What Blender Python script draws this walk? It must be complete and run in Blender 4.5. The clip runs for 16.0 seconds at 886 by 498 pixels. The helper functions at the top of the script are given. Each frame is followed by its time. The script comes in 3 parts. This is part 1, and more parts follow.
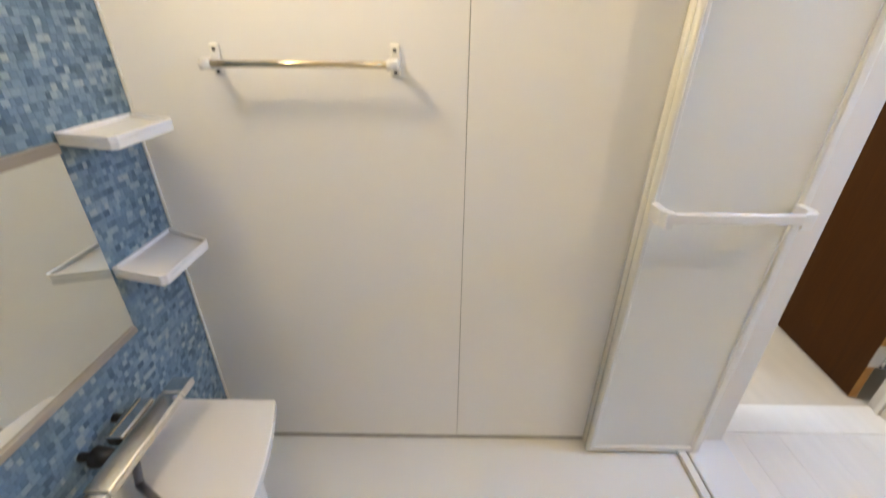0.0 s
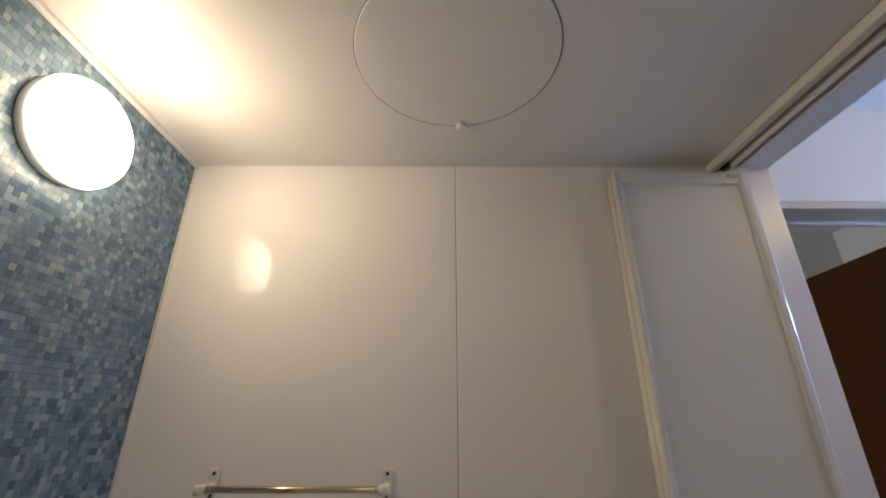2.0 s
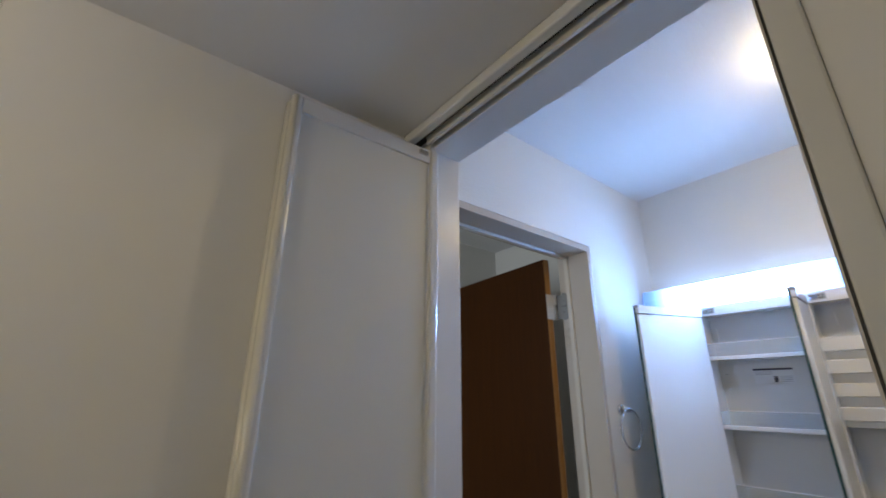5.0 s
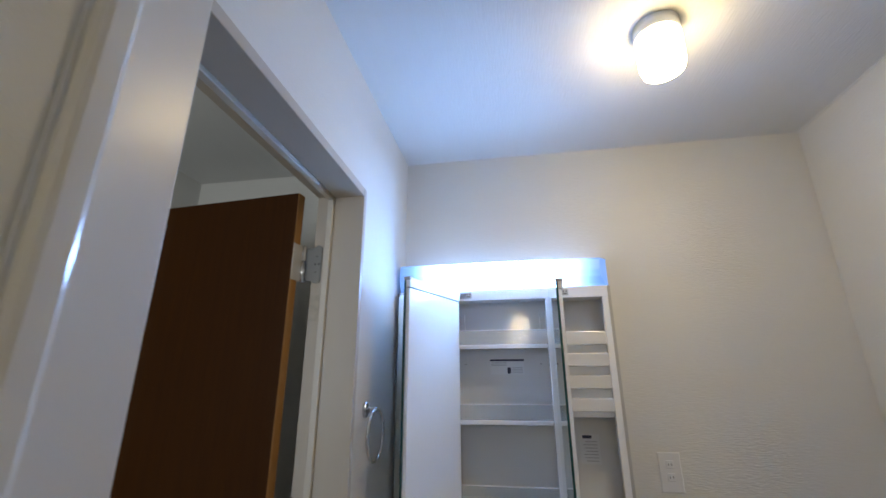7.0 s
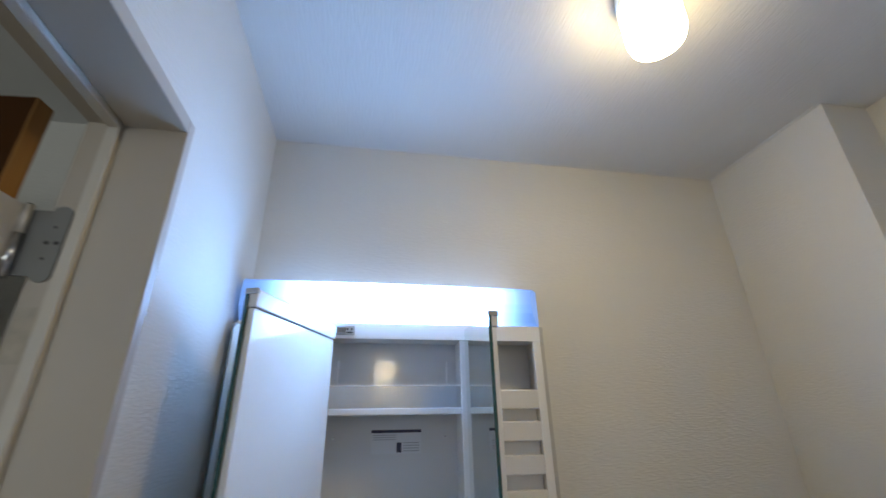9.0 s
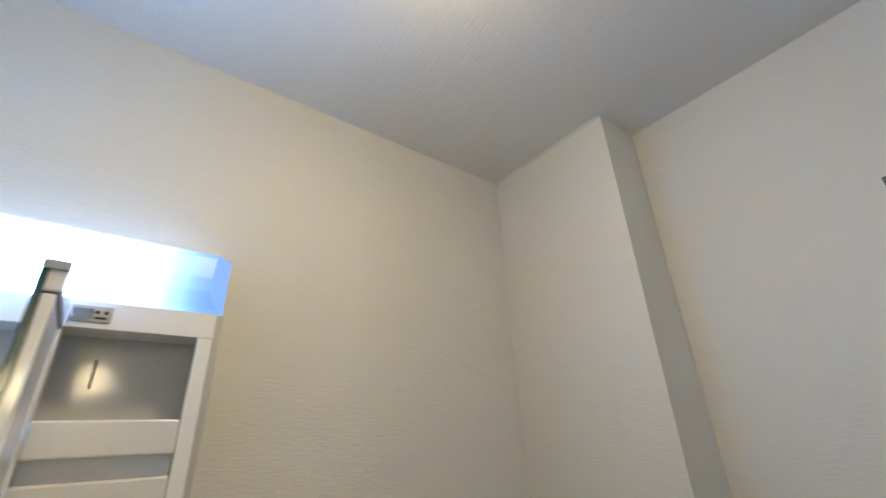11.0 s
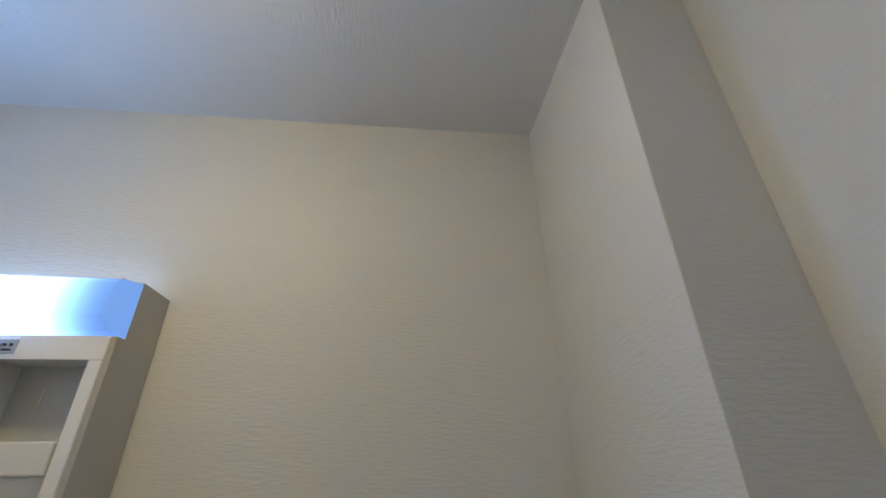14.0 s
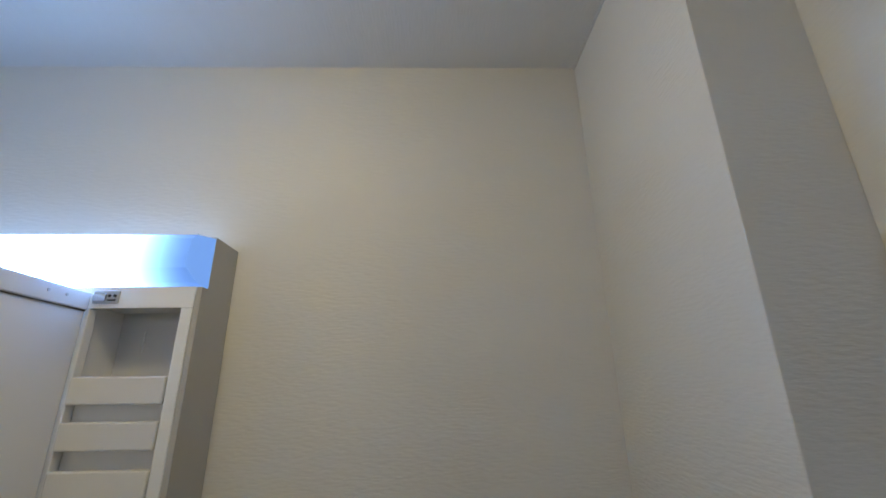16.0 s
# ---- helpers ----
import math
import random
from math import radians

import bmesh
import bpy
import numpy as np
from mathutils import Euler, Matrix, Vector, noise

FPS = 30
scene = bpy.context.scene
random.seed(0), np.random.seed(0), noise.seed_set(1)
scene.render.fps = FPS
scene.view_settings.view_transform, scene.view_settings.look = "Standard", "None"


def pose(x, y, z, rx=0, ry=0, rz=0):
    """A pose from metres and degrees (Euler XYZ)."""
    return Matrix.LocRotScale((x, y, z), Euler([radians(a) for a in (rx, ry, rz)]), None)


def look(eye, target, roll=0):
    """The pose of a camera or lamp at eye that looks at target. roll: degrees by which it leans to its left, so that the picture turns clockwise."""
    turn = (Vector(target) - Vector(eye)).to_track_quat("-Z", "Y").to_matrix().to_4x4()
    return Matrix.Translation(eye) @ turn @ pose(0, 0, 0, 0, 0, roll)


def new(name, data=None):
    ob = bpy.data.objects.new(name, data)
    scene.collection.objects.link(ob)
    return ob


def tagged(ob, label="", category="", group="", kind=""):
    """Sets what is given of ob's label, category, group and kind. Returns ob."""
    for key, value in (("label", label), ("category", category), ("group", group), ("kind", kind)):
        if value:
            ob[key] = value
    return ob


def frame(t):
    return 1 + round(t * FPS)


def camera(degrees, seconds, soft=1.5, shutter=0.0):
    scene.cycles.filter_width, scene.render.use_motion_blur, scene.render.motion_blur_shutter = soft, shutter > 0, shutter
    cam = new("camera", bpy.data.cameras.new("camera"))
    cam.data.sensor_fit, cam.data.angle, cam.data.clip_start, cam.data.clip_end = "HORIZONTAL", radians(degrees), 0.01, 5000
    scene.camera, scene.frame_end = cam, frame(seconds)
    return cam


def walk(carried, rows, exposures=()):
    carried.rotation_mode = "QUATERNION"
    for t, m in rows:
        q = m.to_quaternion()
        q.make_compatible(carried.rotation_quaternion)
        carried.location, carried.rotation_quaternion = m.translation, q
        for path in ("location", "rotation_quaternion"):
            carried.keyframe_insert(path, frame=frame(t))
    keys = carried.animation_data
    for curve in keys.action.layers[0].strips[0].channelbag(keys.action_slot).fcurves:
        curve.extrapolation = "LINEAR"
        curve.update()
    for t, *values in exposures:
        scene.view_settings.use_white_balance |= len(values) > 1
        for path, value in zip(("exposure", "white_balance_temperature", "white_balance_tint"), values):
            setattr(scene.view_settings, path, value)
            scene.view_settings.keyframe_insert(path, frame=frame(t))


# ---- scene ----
cam = camera(93.8, 16.0, shutter=0.4)
PATH = [
    (0, (0.12, 0.132, 1.272), (0.107, 1.897, 0.331), 0.4),
    (0.2, (0.122, 0.129, 1.289), (0.11, 1.977, 0.523), 0.2),
    (0.5, (0.118, 0.123, 1.308), (0.113, 2.068, 0.844), -0.1),
    (1, (0.119, 0.102, 1.331), (0.111, 2.102, 1.372), -0.3),
    (1.5, (0.129, 0.08, 1.342), (0.111, 2.027, 1.798), -0.2),
    (2, (0.127, 0.061, 1.349), (0.133, 1.917, 2.094), 0.1),
    (2.5, (0.117, 0.046, 1.367), (0.212, 1.85, 2.225), -0.0),
    (3, (0.107, 0.058, 1.368), (0.377, 1.831, 2.252), -0.7),
    (3.5, (0.148, 0.099, 1.369), (0.628, 1.847, 2.214), -1.1),
    (4, (0.244, 0.161, 1.399), (0.949, 1.881, 2.138), -0.3),
    (4.5, (0.371, 0.25, 1.388), (1.292, 1.873, 2.106), -0.1),
    (5, (0.409, 0.306, 1.392), (1.57, 1.792, 2.056), 0.2),
    (7.5, (0.873, 0.864, 1.439), (2.768, 0.96, 2.068), -0.3),
    (8, (0.963, 0.883, 1.458), (2.844, 0.873, 2.136), -0.1),
    (8.5, (1.102, 0.902, 1.478), (2.959, 0.769, 2.208), -0.3),
    (9, (1.249, 0.904, 1.5), (3.058, 0.565, 2.281), -1.1),
    (9.5, (1.337, 0.872, 1.504), (3.054, 0.225, 2.301), -1.9),
    (10, (1.402, 0.797, 1.502), (2.963, -0.163, 2.303), -2.4),
    (10.2, (1.442, 0.757, 1.509), (2.92, -0.338, 2.293), -2.3),
    (12.3, (1.612, 0.181, 1.563), (3.051, -0.886, 2.455), -1.3),
    (12.5, (1.633, 0.128, 1.53), (3.13, -0.784, 2.498), -0.5),
    (13, (1.606, 0.059, 1.534), (3.255, -0.586, 2.483), -0.9),
    (13.5, (1.562, -0.016, 1.531), (3.29, -0.369, 2.466), -0.6),
    (14, (1.554, -0.021, 1.542), (3.309, -0.203, 2.452), -0.8),
    (14.5, (1.538, 0.009, 1.551), (3.322, -0.113, 2.431), -1.2),
    (15, (1.52, 0.018, 1.552), (3.32, -0.079, 2.388), -1.6),
    (15.5, (1.519, 0.019, 1.552), (3.35, -0.048, 2.32), -1.1),
    (16, (1.523, 0.018, 1.555), (3.416, -0.023, 2.182), -0.7),
]
walk(cam, [(t, look(eye, target, roll)) for t, eye, target, roll in PATH], exposures=[
    (0, 2.62, 6900, 10), (0.5, 2.12, 6900, 10), (1.0, 1.6, 6800, 10), (1.5, 1.12, 6700, 16), (2.0, 0.96, 6700, 18), (2.5, 0.88, 6700, 17), (3.5, 0.80, 6300, 13),
    (5.0, 0.95, 6300, 10), (7.5, 0.80, 6600, 8), (8.5, 0.68, 6600, 6), (9.5, 0.36, 7100, 6), (10.0, 0.32, 7200, 5), (10.2, 0.46, 7200, 5),
    (12.3, 1.08, 6950, 3), (13.0, 0.72, 6850, 4), (14, 0.5, 6650, 4), (16, 0.49, 6450, 4)])

# ---- light ----
world = bpy.data.worlds.new("world")
world.use_nodes = True
world.node_tree.nodes["Background"].inputs[0].default_value = (0.45, 0.6, 0.8, 1)
world.node_tree.nodes["Background"].inputs[1].default_value = 0.3
scene.world = world
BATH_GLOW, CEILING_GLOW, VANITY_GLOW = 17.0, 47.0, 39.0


# ---- materials ----
def material(name, colour, rough=0.5, metal=0.0, spec=0.5, coat=0.0, vary=0.06, vary_scale=3.0, bump=0.0, bump_scale=60.0,
             stretch=(1, 1, 1), grain=0.0, grain_scale=200.0, island=0.0, obj=0.0, rough_vary=0.08):
    """Paint-like surface: large stains, fine grain, roughness change and relief."""
    m = bpy.data.materials.new(name)
    m.use_nodes = True
    nt = m.node_tree
    n, l = nt.nodes, nt.links
    b = n["Principled BSDF"]
    b.inputs["Roughness"].default_value = rough
    b.inputs["Metallic"].default_value = metal
    b.inputs["Specular IOR Level"].default_value = spec
    b.inputs["Coat Weight"].default_value = coat
    b.inputs["Coat Roughness"].default_value = 0.05
    geo = n.new("ShaderNodeNewGeometry")
    mp = n.new("ShaderNodeMapping")
    mp.inputs["Scale"].default_value = stretch
    l.new(geo.outputs["Position"], mp.inputs["Vector"])
    big = n.new("ShaderNodeTexNoise")
    big.inputs["Scale"].default_value, big.inputs["Detail"].default_value = vary_scale, 5
    l.new(mp.outputs[0], big.inputs["Vector"])
    fine = n.new("ShaderNodeTexNoise")
    fine.inputs["Scale"].default_value, fine.inputs["Detail"].default_value = grain_scale, 2
    l.new(mp.outputs[0], fine.inputs["Vector"])
    hsv = n.new("ShaderNodeHueSaturation")
    hsv.inputs["Color"].default_value = (*colour, 1)
    val = n.new("ShaderNodeMath")
    val.operation = "MULTIPLY_ADD"
    val.inputs[1].default_value, val.inputs[2].default_value = vary * 2, 1 - vary
    l.new(big.outputs["Fac"], val.inputs[0])
    out = val.outputs[0]
    for amount, source in ((grain, fine.outputs["Fac"]), (island, geo.outputs["Random Per Island"]), (obj, None)):
        if not amount:
            continue
        if source is None:
            source = n.new("ShaderNodeObjectInfo").outputs["Random"]
        a = n.new("ShaderNodeMath")
        a.operation = "MULTIPLY_ADD"
        a.inputs[1].default_value, a.inputs[2].default_value = amount * 2, -amount
        l.new(source, a.inputs[0])
        s = n.new("ShaderNodeMath")
        s.operation = "ADD"
        l.new(out, s.inputs[0])
        l.new(a.outputs[0], s.inputs[1])
        out = s.outputs[0]
    l.new(out, hsv.inputs["Value"])
    l.new(hsv.outputs[0], b.inputs["Base Color"])
    rv = n.new("ShaderNodeMath")
    rv.operation = "MULTIPLY_ADD"
    rv.inputs[1].default_value, rv.inputs[2].default_value = rough_vary, max(0.0, rough - rough_vary / 2)
    l.new(big.outputs["Fac"], rv.inputs[0])
    l.new(rv.outputs[0], b.inputs["Roughness"])
    if bump:
        t = n.new("ShaderNodeTexNoise")
        t.inputs["Scale"].default_value, t.inputs["Detail"].default_value = bump_scale, 3
        l.new(mp.outputs[0], t.inputs["Vector"])
        bp = n.new("ShaderNodeBump")
        bp.inputs["Strength"].default_value, bp.inputs["Distance"].default_value = bump, 0.002
        l.new(t.outputs["Fac"], bp.inputs["Height"])
        l.new(bp.outputs[0], b.inputs["Normal"])
    return m


def glow(name, colour, strength):
    m = bpy.data.materials.new(name)
    m.use_nodes = True
    b = m.node_tree.nodes["Principled BSDF"]
    b.inputs["Base Color"].default_value = (0.8, 0.8, 0.8, 1)
    b.inputs["Roughness"].default_value = 0.3
    b.inputs["Emission Color"].default_value = (*colour, 1)
    b.inputs["Emission Strength"].default_value = strength
    return m


def mosaic_material(name, source):
    """Glazed mosaic: every chip takes one of a range of slate blues."""
    m = material(name, (0.2, 0.3, 0.4), rough=0.2, spec=0.5, vary=0.12, vary_scale=45, grain=0.14, grain_scale=260)
    nt = m.node_tree
    n, l = nt.nodes, nt.links
    ramp = n.new("ShaderNodeValToRGB")
    el = ramp.color_ramp.elements
    el[0].position, el[0].color = 0.0, (0.075, 0.13, 0.185, 1)
    el[1].position, el[1].color = 1.0, (0.31, 0.385, 0.42, 1)
    for p, c in ((0.12, (0.105, 0.175, 0.24, 1)), (0.5, (0.155, 0.245, 0.325, 1)), (0.82, (0.205, 0.30, 0.375, 1)), (0.95, (0.29, 0.385, 0.44, 1))):
        e = el.new(p)
        e.color = c
    if source == "object":
        l.new(n.new("ShaderNodeObjectInfo").outputs["Random"], ramp.inputs[0])
    else:
        l.new(next(x for x in n if x.type == "NEW_GEOMETRY").outputs["Random Per Island"], ramp.inputs[0])
    hsv = next(x for x in n if x.type == "HUE_SAT")
    l.new(ramp.outputs[0], hsv.inputs["Color"])
    return m


def wood_material(name, dark, light, rough=0.35):
    m = material(name, dark, rough=rough, vary=0.2, vary_scale=6, stretch=(14, 14, 0.8), grain=0.1, grain_scale=60, bump=0.08, bump_scale=40)
    nt = m.node_tree
    n, l = nt.nodes, nt.links
    mix = n.new("ShaderNodeMix")
    mix.data_type = "RGBA"
    mix.inputs[6].default_value, mix.inputs[7].default_value = (*dark, 1), (*light, 1)
    wave = n.new("ShaderNodeTexNoise")
    wave.inputs["Scale"].default_value, wave.inputs["Detail"].default_value, wave.inputs["Distortion"].default_value = 4, 8, 1.2
    l.new(next(x for x in n if x.type == "MAPPING").outputs[0], wave.inputs["Vector"])
    l.new(wave.outputs["Fac"], mix.inputs[0])
    l.new(mix.outputs[2], next(x for x in n if x.type == "HUE_SAT").inputs["Color"])
    return m


PANEL = material("bath_panel", (0.925, 0.915, 0.895), rough=0.07, spec=0.24, vary=0.015, vary_scale=2, bump=0.010, bump_scale=9, rough_vary=0.03)
BATH_CEILING = material("bath_ceiling", (0.80, 0.795, 0.78), rough=0.4, vary=0.02, bump=0.03, bump_scale=300)
PAPER = material("wallpaper", (0.745, 0.735, 0.70), rough=0.75, spec=0.25, vary=0.02, bump=0.5, bump_scale=46, stretch=(1, 1, 4.5), grain=0.02, grain_scale=120)
PAPER_CEILING = material("ceiling_paper", (0.75, 0.75, 0.74), rough=0.8, spec=0.2, vary=0.02, bump=0.5, bump_scale=26, stretch=(1, 7, 1))
CREAM = material("cream_frame", (0.74, 0.71, 0.66), rough=0.3, vary=0.03, bump=0.02, bump_scale=150)
# Frame paint darkened to hold the jambs' shade, the stops less so.
BEIGE_SHADE = material("shaded_beige_frame", (0.50, 0.445, 0.38), rough=0.4, vary=0.04, bump=0.03, bump_scale=150)
STOP = material("toned_door_stop", (0.60, 0.56, 0.50), rough=0.35, vary=0.03)
VINYL = material("white_profile", (0.8, 0.795, 0.77), rough=0.16, spec=0.5, vary=0.02)
CREAM_EDGE = material("cream_profile", (0.82, 0.79, 0.70), rough=0.14, spec=0.55, vary=0.02)
WHITE = material("white_plastic", (0.8, 0.8, 0.8), rough=0.2, vary=0.015, vary_scale=8)
GLOSS = material("glossy_cabinet", (0.91, 0.92, 0.93), rough=0.1, spec=0.5, vary=0.015)
SATIN = material("satin_plastic", (0.85, 0.86, 0.88), rough=0.38, vary=0.015)
LIP = material("milky_lip", (0.88, 0.93, 0.97), rough=0.18, vary=0.02)
LIP.node_tree.nodes["Principled BSDF"].inputs["Transmission Weight"].default_value = 0.78
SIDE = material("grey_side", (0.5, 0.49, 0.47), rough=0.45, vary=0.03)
STONE = material("cream_counter", (0.80, 0.775, 0.73), rough=0.15, vary=0.02)
PAN = material("bath_floor_resin", (0.74, 0.73, 0.69), rough=0.4, vary=0.05, bump=0.25, bump_scale=120)
FLOOR = material("pale_floor", (0.80, 0.77, 0.72), rough=0.3, vary=0.07, vary_scale=4, stretch=(6, 0.8, 1), obj=0.025, grain=0.03, grain_scale=80)
HALL_FLOOR = material("hall_floor", (0.62, 0.55, 0.46), rough=0.4, vary=0.1, stretch=(6, 0.8, 1), obj=0.05)
SEAM = material("panel_seam", (0.34, 0.33, 0.31), rough=0.6, vary=0.1)
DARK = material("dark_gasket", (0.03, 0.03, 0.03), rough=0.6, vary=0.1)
# Colour of shade, for narrow gaps that are not modelled.
GROOVE_SHADE = material("groove_shade_grey", (0.16, 0.155, 0.145), rough=0.6, vary=0.1)
GROUT = material("grout", (0.15, 0.24, 0.32), rough=0.5, vary=0.1)
CHROME = material("chrome", (0.62, 0.62, 0.63), rough=0.08, metal=1.0, vary=0.03, rough_vary=0.04)
BRUSHED = material("brushed_steel", (0.62, 0.6, 0.56), rough=0.25, metal=1.0, vary=0.05)
RAIL = material("mirror_rail_metal", (0.42, 0.38, 0.33), rough=0.35, metal=0.7, vary=0.06)
BRASS = material("pale_gold_metal", (0.72, 0.61, 0.42), rough=0.2, metal=1.0, vary=0.05)
HINGE = material("hinge_steel", (0.5, 0.5, 0.49), rough=0.42, metal=0.6, vary=0.06, vary_scale=20)
HINGE_PALE = material("pale_hinge_steel", (0.62, 0.60, 0.57), rough=0.4, metal=0.35, vary=0.06, vary_scale=20)
HINGE_DARK = material("dark_hinge_steel", (0.2, 0.2, 0.2), rough=0.45, metal=0.3, vary=0.06, vary_scale=20)
FADED = material("faded_label", (0.47, 0.42, 0.35), rough=0.6, vary=0.3, vary_scale=60)
BACK = material("grey_gloss_back", (0.71, 0.72, 0.73), rough=0.1, spec=0.5, vary=0.02)
ALU = material("aluminium", (0.13, 0.13, 0.13), rough=0.45, metal=0.3, vary=0.05)
RUBBER = material("black_rubber", (0.015, 0.015, 0.017), rough=0.5, vary=0.1)
GREY = material("grey_print", (0.42, 0.43, 0.46), rough=0.5)
SATIN_METAL = material("satin_chrome", (0.78, 0.76, 0.71), rough=0.17, metal=1.0, vary=0.06, vary_scale=30)
HOSE = material("hose_grey", (0.10, 0.10, 0.11), rough=0.35, vary=0.1)
NAVY = material("navy_print", (0.03, 0.035, 0.07), rough=0.5)
STICKER = material("paper_sticker", (0.7, 0.72, 0.75), rough=0.4, vary=0.02)
EDGE = material("glass_edge", (0.03, 0.09, 0.09), rough=0.12, vary=0.1)
DARKGLASS = material("dark_glass", (0.012, 0.014, 0.014), rough=0.05, vary=0.1)
BROWN = wood_material("brown_veneer", (0.028, 0.0078, 0.0005), (0.052, 0.0165, 0.001), 0.5)
BROWN.node_tree.nodes["Principled BSDF"].inputs["Specular IOR Level"].default_value = 0.1
ORANGE = wood_material("raw_wood_edge", (0.27, 0.12, 0.025), (0.37, 0.175, 0.042), 0.5)
MOSAIC = mosaic_material("mosaic_rest", "island")
MOSAIC_CHIP = mosaic_material("mosaic_chip", "object")
MIRROR = material("mirror_silver", (0.82, 0.85, 0.83), rough=0.01, metal=1.0, vary=0.0, rough_vary=0.0)
FROST = material("frosted_sheet", (0.83, 0.84, 0.82), rough=0.32, vary=0.02, bump=0.15, bump_scale=500)
FROST.node_tree.nodes["Principled BSDF"].inputs["Transmission Weight"].default_value = 0.08
BATH_LAMP = glow("bath_lamp_glass", (1.0, 0.815, 0.54), BATH_GLOW)
BATH_RIM = glow("bath_lamp_rim", (1.0, 0.815, 0.54), BATH_GLOW * 0.42)
CEILING_LAMP = glow("ceiling_lamp_bottom", (1.0, 0.785, 0.45), CEILING_GLOW)
CEILING_RIM = glow("ceiling_lamp_side", (1.0, 0.77, 0.40), CEILING_GLOW * 0.26)


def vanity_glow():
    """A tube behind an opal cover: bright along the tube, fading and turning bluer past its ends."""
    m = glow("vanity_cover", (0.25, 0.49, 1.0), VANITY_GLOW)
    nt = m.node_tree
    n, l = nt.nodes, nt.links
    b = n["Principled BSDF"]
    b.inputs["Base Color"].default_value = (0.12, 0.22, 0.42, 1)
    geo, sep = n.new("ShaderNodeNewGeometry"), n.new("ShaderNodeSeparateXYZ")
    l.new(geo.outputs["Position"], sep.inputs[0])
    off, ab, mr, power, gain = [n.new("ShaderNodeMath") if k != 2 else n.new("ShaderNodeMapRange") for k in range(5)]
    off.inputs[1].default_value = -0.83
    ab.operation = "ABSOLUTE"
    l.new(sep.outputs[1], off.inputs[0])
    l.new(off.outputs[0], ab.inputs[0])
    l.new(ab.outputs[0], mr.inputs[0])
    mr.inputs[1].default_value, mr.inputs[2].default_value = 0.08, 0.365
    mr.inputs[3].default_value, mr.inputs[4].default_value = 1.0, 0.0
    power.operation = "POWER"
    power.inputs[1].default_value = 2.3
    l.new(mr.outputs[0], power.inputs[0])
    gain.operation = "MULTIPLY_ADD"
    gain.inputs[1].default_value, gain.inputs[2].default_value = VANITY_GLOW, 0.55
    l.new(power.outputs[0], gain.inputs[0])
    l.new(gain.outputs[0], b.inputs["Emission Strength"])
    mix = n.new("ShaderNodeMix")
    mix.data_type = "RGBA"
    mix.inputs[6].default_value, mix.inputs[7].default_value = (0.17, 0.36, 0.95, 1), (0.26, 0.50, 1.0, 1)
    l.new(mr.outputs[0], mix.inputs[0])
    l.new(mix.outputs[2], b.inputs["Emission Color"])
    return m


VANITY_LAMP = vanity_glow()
VANITY_TOP = glow("vanity_cover_top", (0.26, 0.48, 1.0), 1.5)


# ---- building blocks ----
def box(bm, a, b, bevel=0.0, segments=2):
    lo, hi = [min(p, q) for p, q in zip(a, b)], [max(p, q) for p, q in zip(a, b)]
    r = bmesh.ops.create_cube(bm, size=1)
    for v in r["verts"]:
        v.co = Vector([(l + h) / 2 + c * (h - l) for l, h, c in zip(lo, hi, v.co)])
    if bevel:
        edges = list({e for v in r["verts"] for e in v.link_edges})
        bmesh.ops.bevel(bm, geom=edges, offset=bevel, segments=segments, affect="EDGES", profile=0.5)
    return bm


def boxes(*items, bevel=0.0):
    bm = bmesh.new()
    for a, b in items:
        box(bm, a, b, bevel)
    return bm


def tube(bm, a, b, r, r2=None, seg=20):
    a, b = Vector(a), Vector(b)
    m = Matrix.Translation((a + b) / 2) @ (b - a).to_track_quat("Z", "Y").to_matrix().to_4x4()
    bmesh.ops.create_cone(bm, cap_ends=True, segments=seg, radius1=r, radius2=r if r2 is None else r2, depth=(b - a).length, matrix=m)
    return bm


def lathe(profile, seg=48):
    """A solid turned about z from (radius, height) pairs."""
    bm = bmesh.new()
    rings = []
    for r, z in profile:
        rings.append([bm.verts.new((r * math.cos(i * math.tau / seg), r * math.sin(i * math.tau / seg), z)) for i in range(seg)]
                     if r > 1e-6 else [bm.verts.new((0, 0, z))])
    for p, q in zip(rings, rings[1:]):
        for i in range(seg):
            j = (i + 1) % seg
            f = [p[i % len(p)], p[j % len(p)], q[j % len(q)], q[i % len(q)]]
            f = list(dict.fromkeys(f))
            if len(f) > 2:
                bm.faces.new(f)
    bmesh.ops.recalc_face_normals(bm, faces=bm.faces)
    return bm


def extrude(outline, axis, lo, hi, bevel=0.0):
    """A prism: a closed outline of 2D points swept along an axis (0 x, 1 y, 2 z)."""
    bm = bmesh.new()

    def place(p, d):
        c = list(p)
        c.insert(axis, d)
        return bm.verts.new(c)
    a, b = [place(p, lo) for p in outline], [place(p, hi) for p in outline]
    bm.faces.new(a)
    bm.faces.new(b)
    for i in range(len(a)):
        j = (i + 1) % len(a)
        bm.faces.new((a[i], a[j], b[j], b[i]))
    bmesh.ops.recalc_face_normals(bm, faces=bm.faces)
    if bevel:
        bmesh.ops.bevel(bm, geom=list(bm.edges), offset=bevel, segments=2, affect="EDGES", profile=0.5)
    return bm


def mesh(name, bm, mat, smooth=False):
    me = bpy.data.meshes.new(name)
    if smooth:
        for f in bm.faces:
            f.smooth = True
    bm.to_mesh(me)
    bm.free()
    me.materials.append(mat)
    return me


def part(name, bm, mat, parent, label="", smooth=False):
    ob = new(name, mesh(name, bm, mat, smooth))
    ob.parent = parent
    return tagged(ob, label)


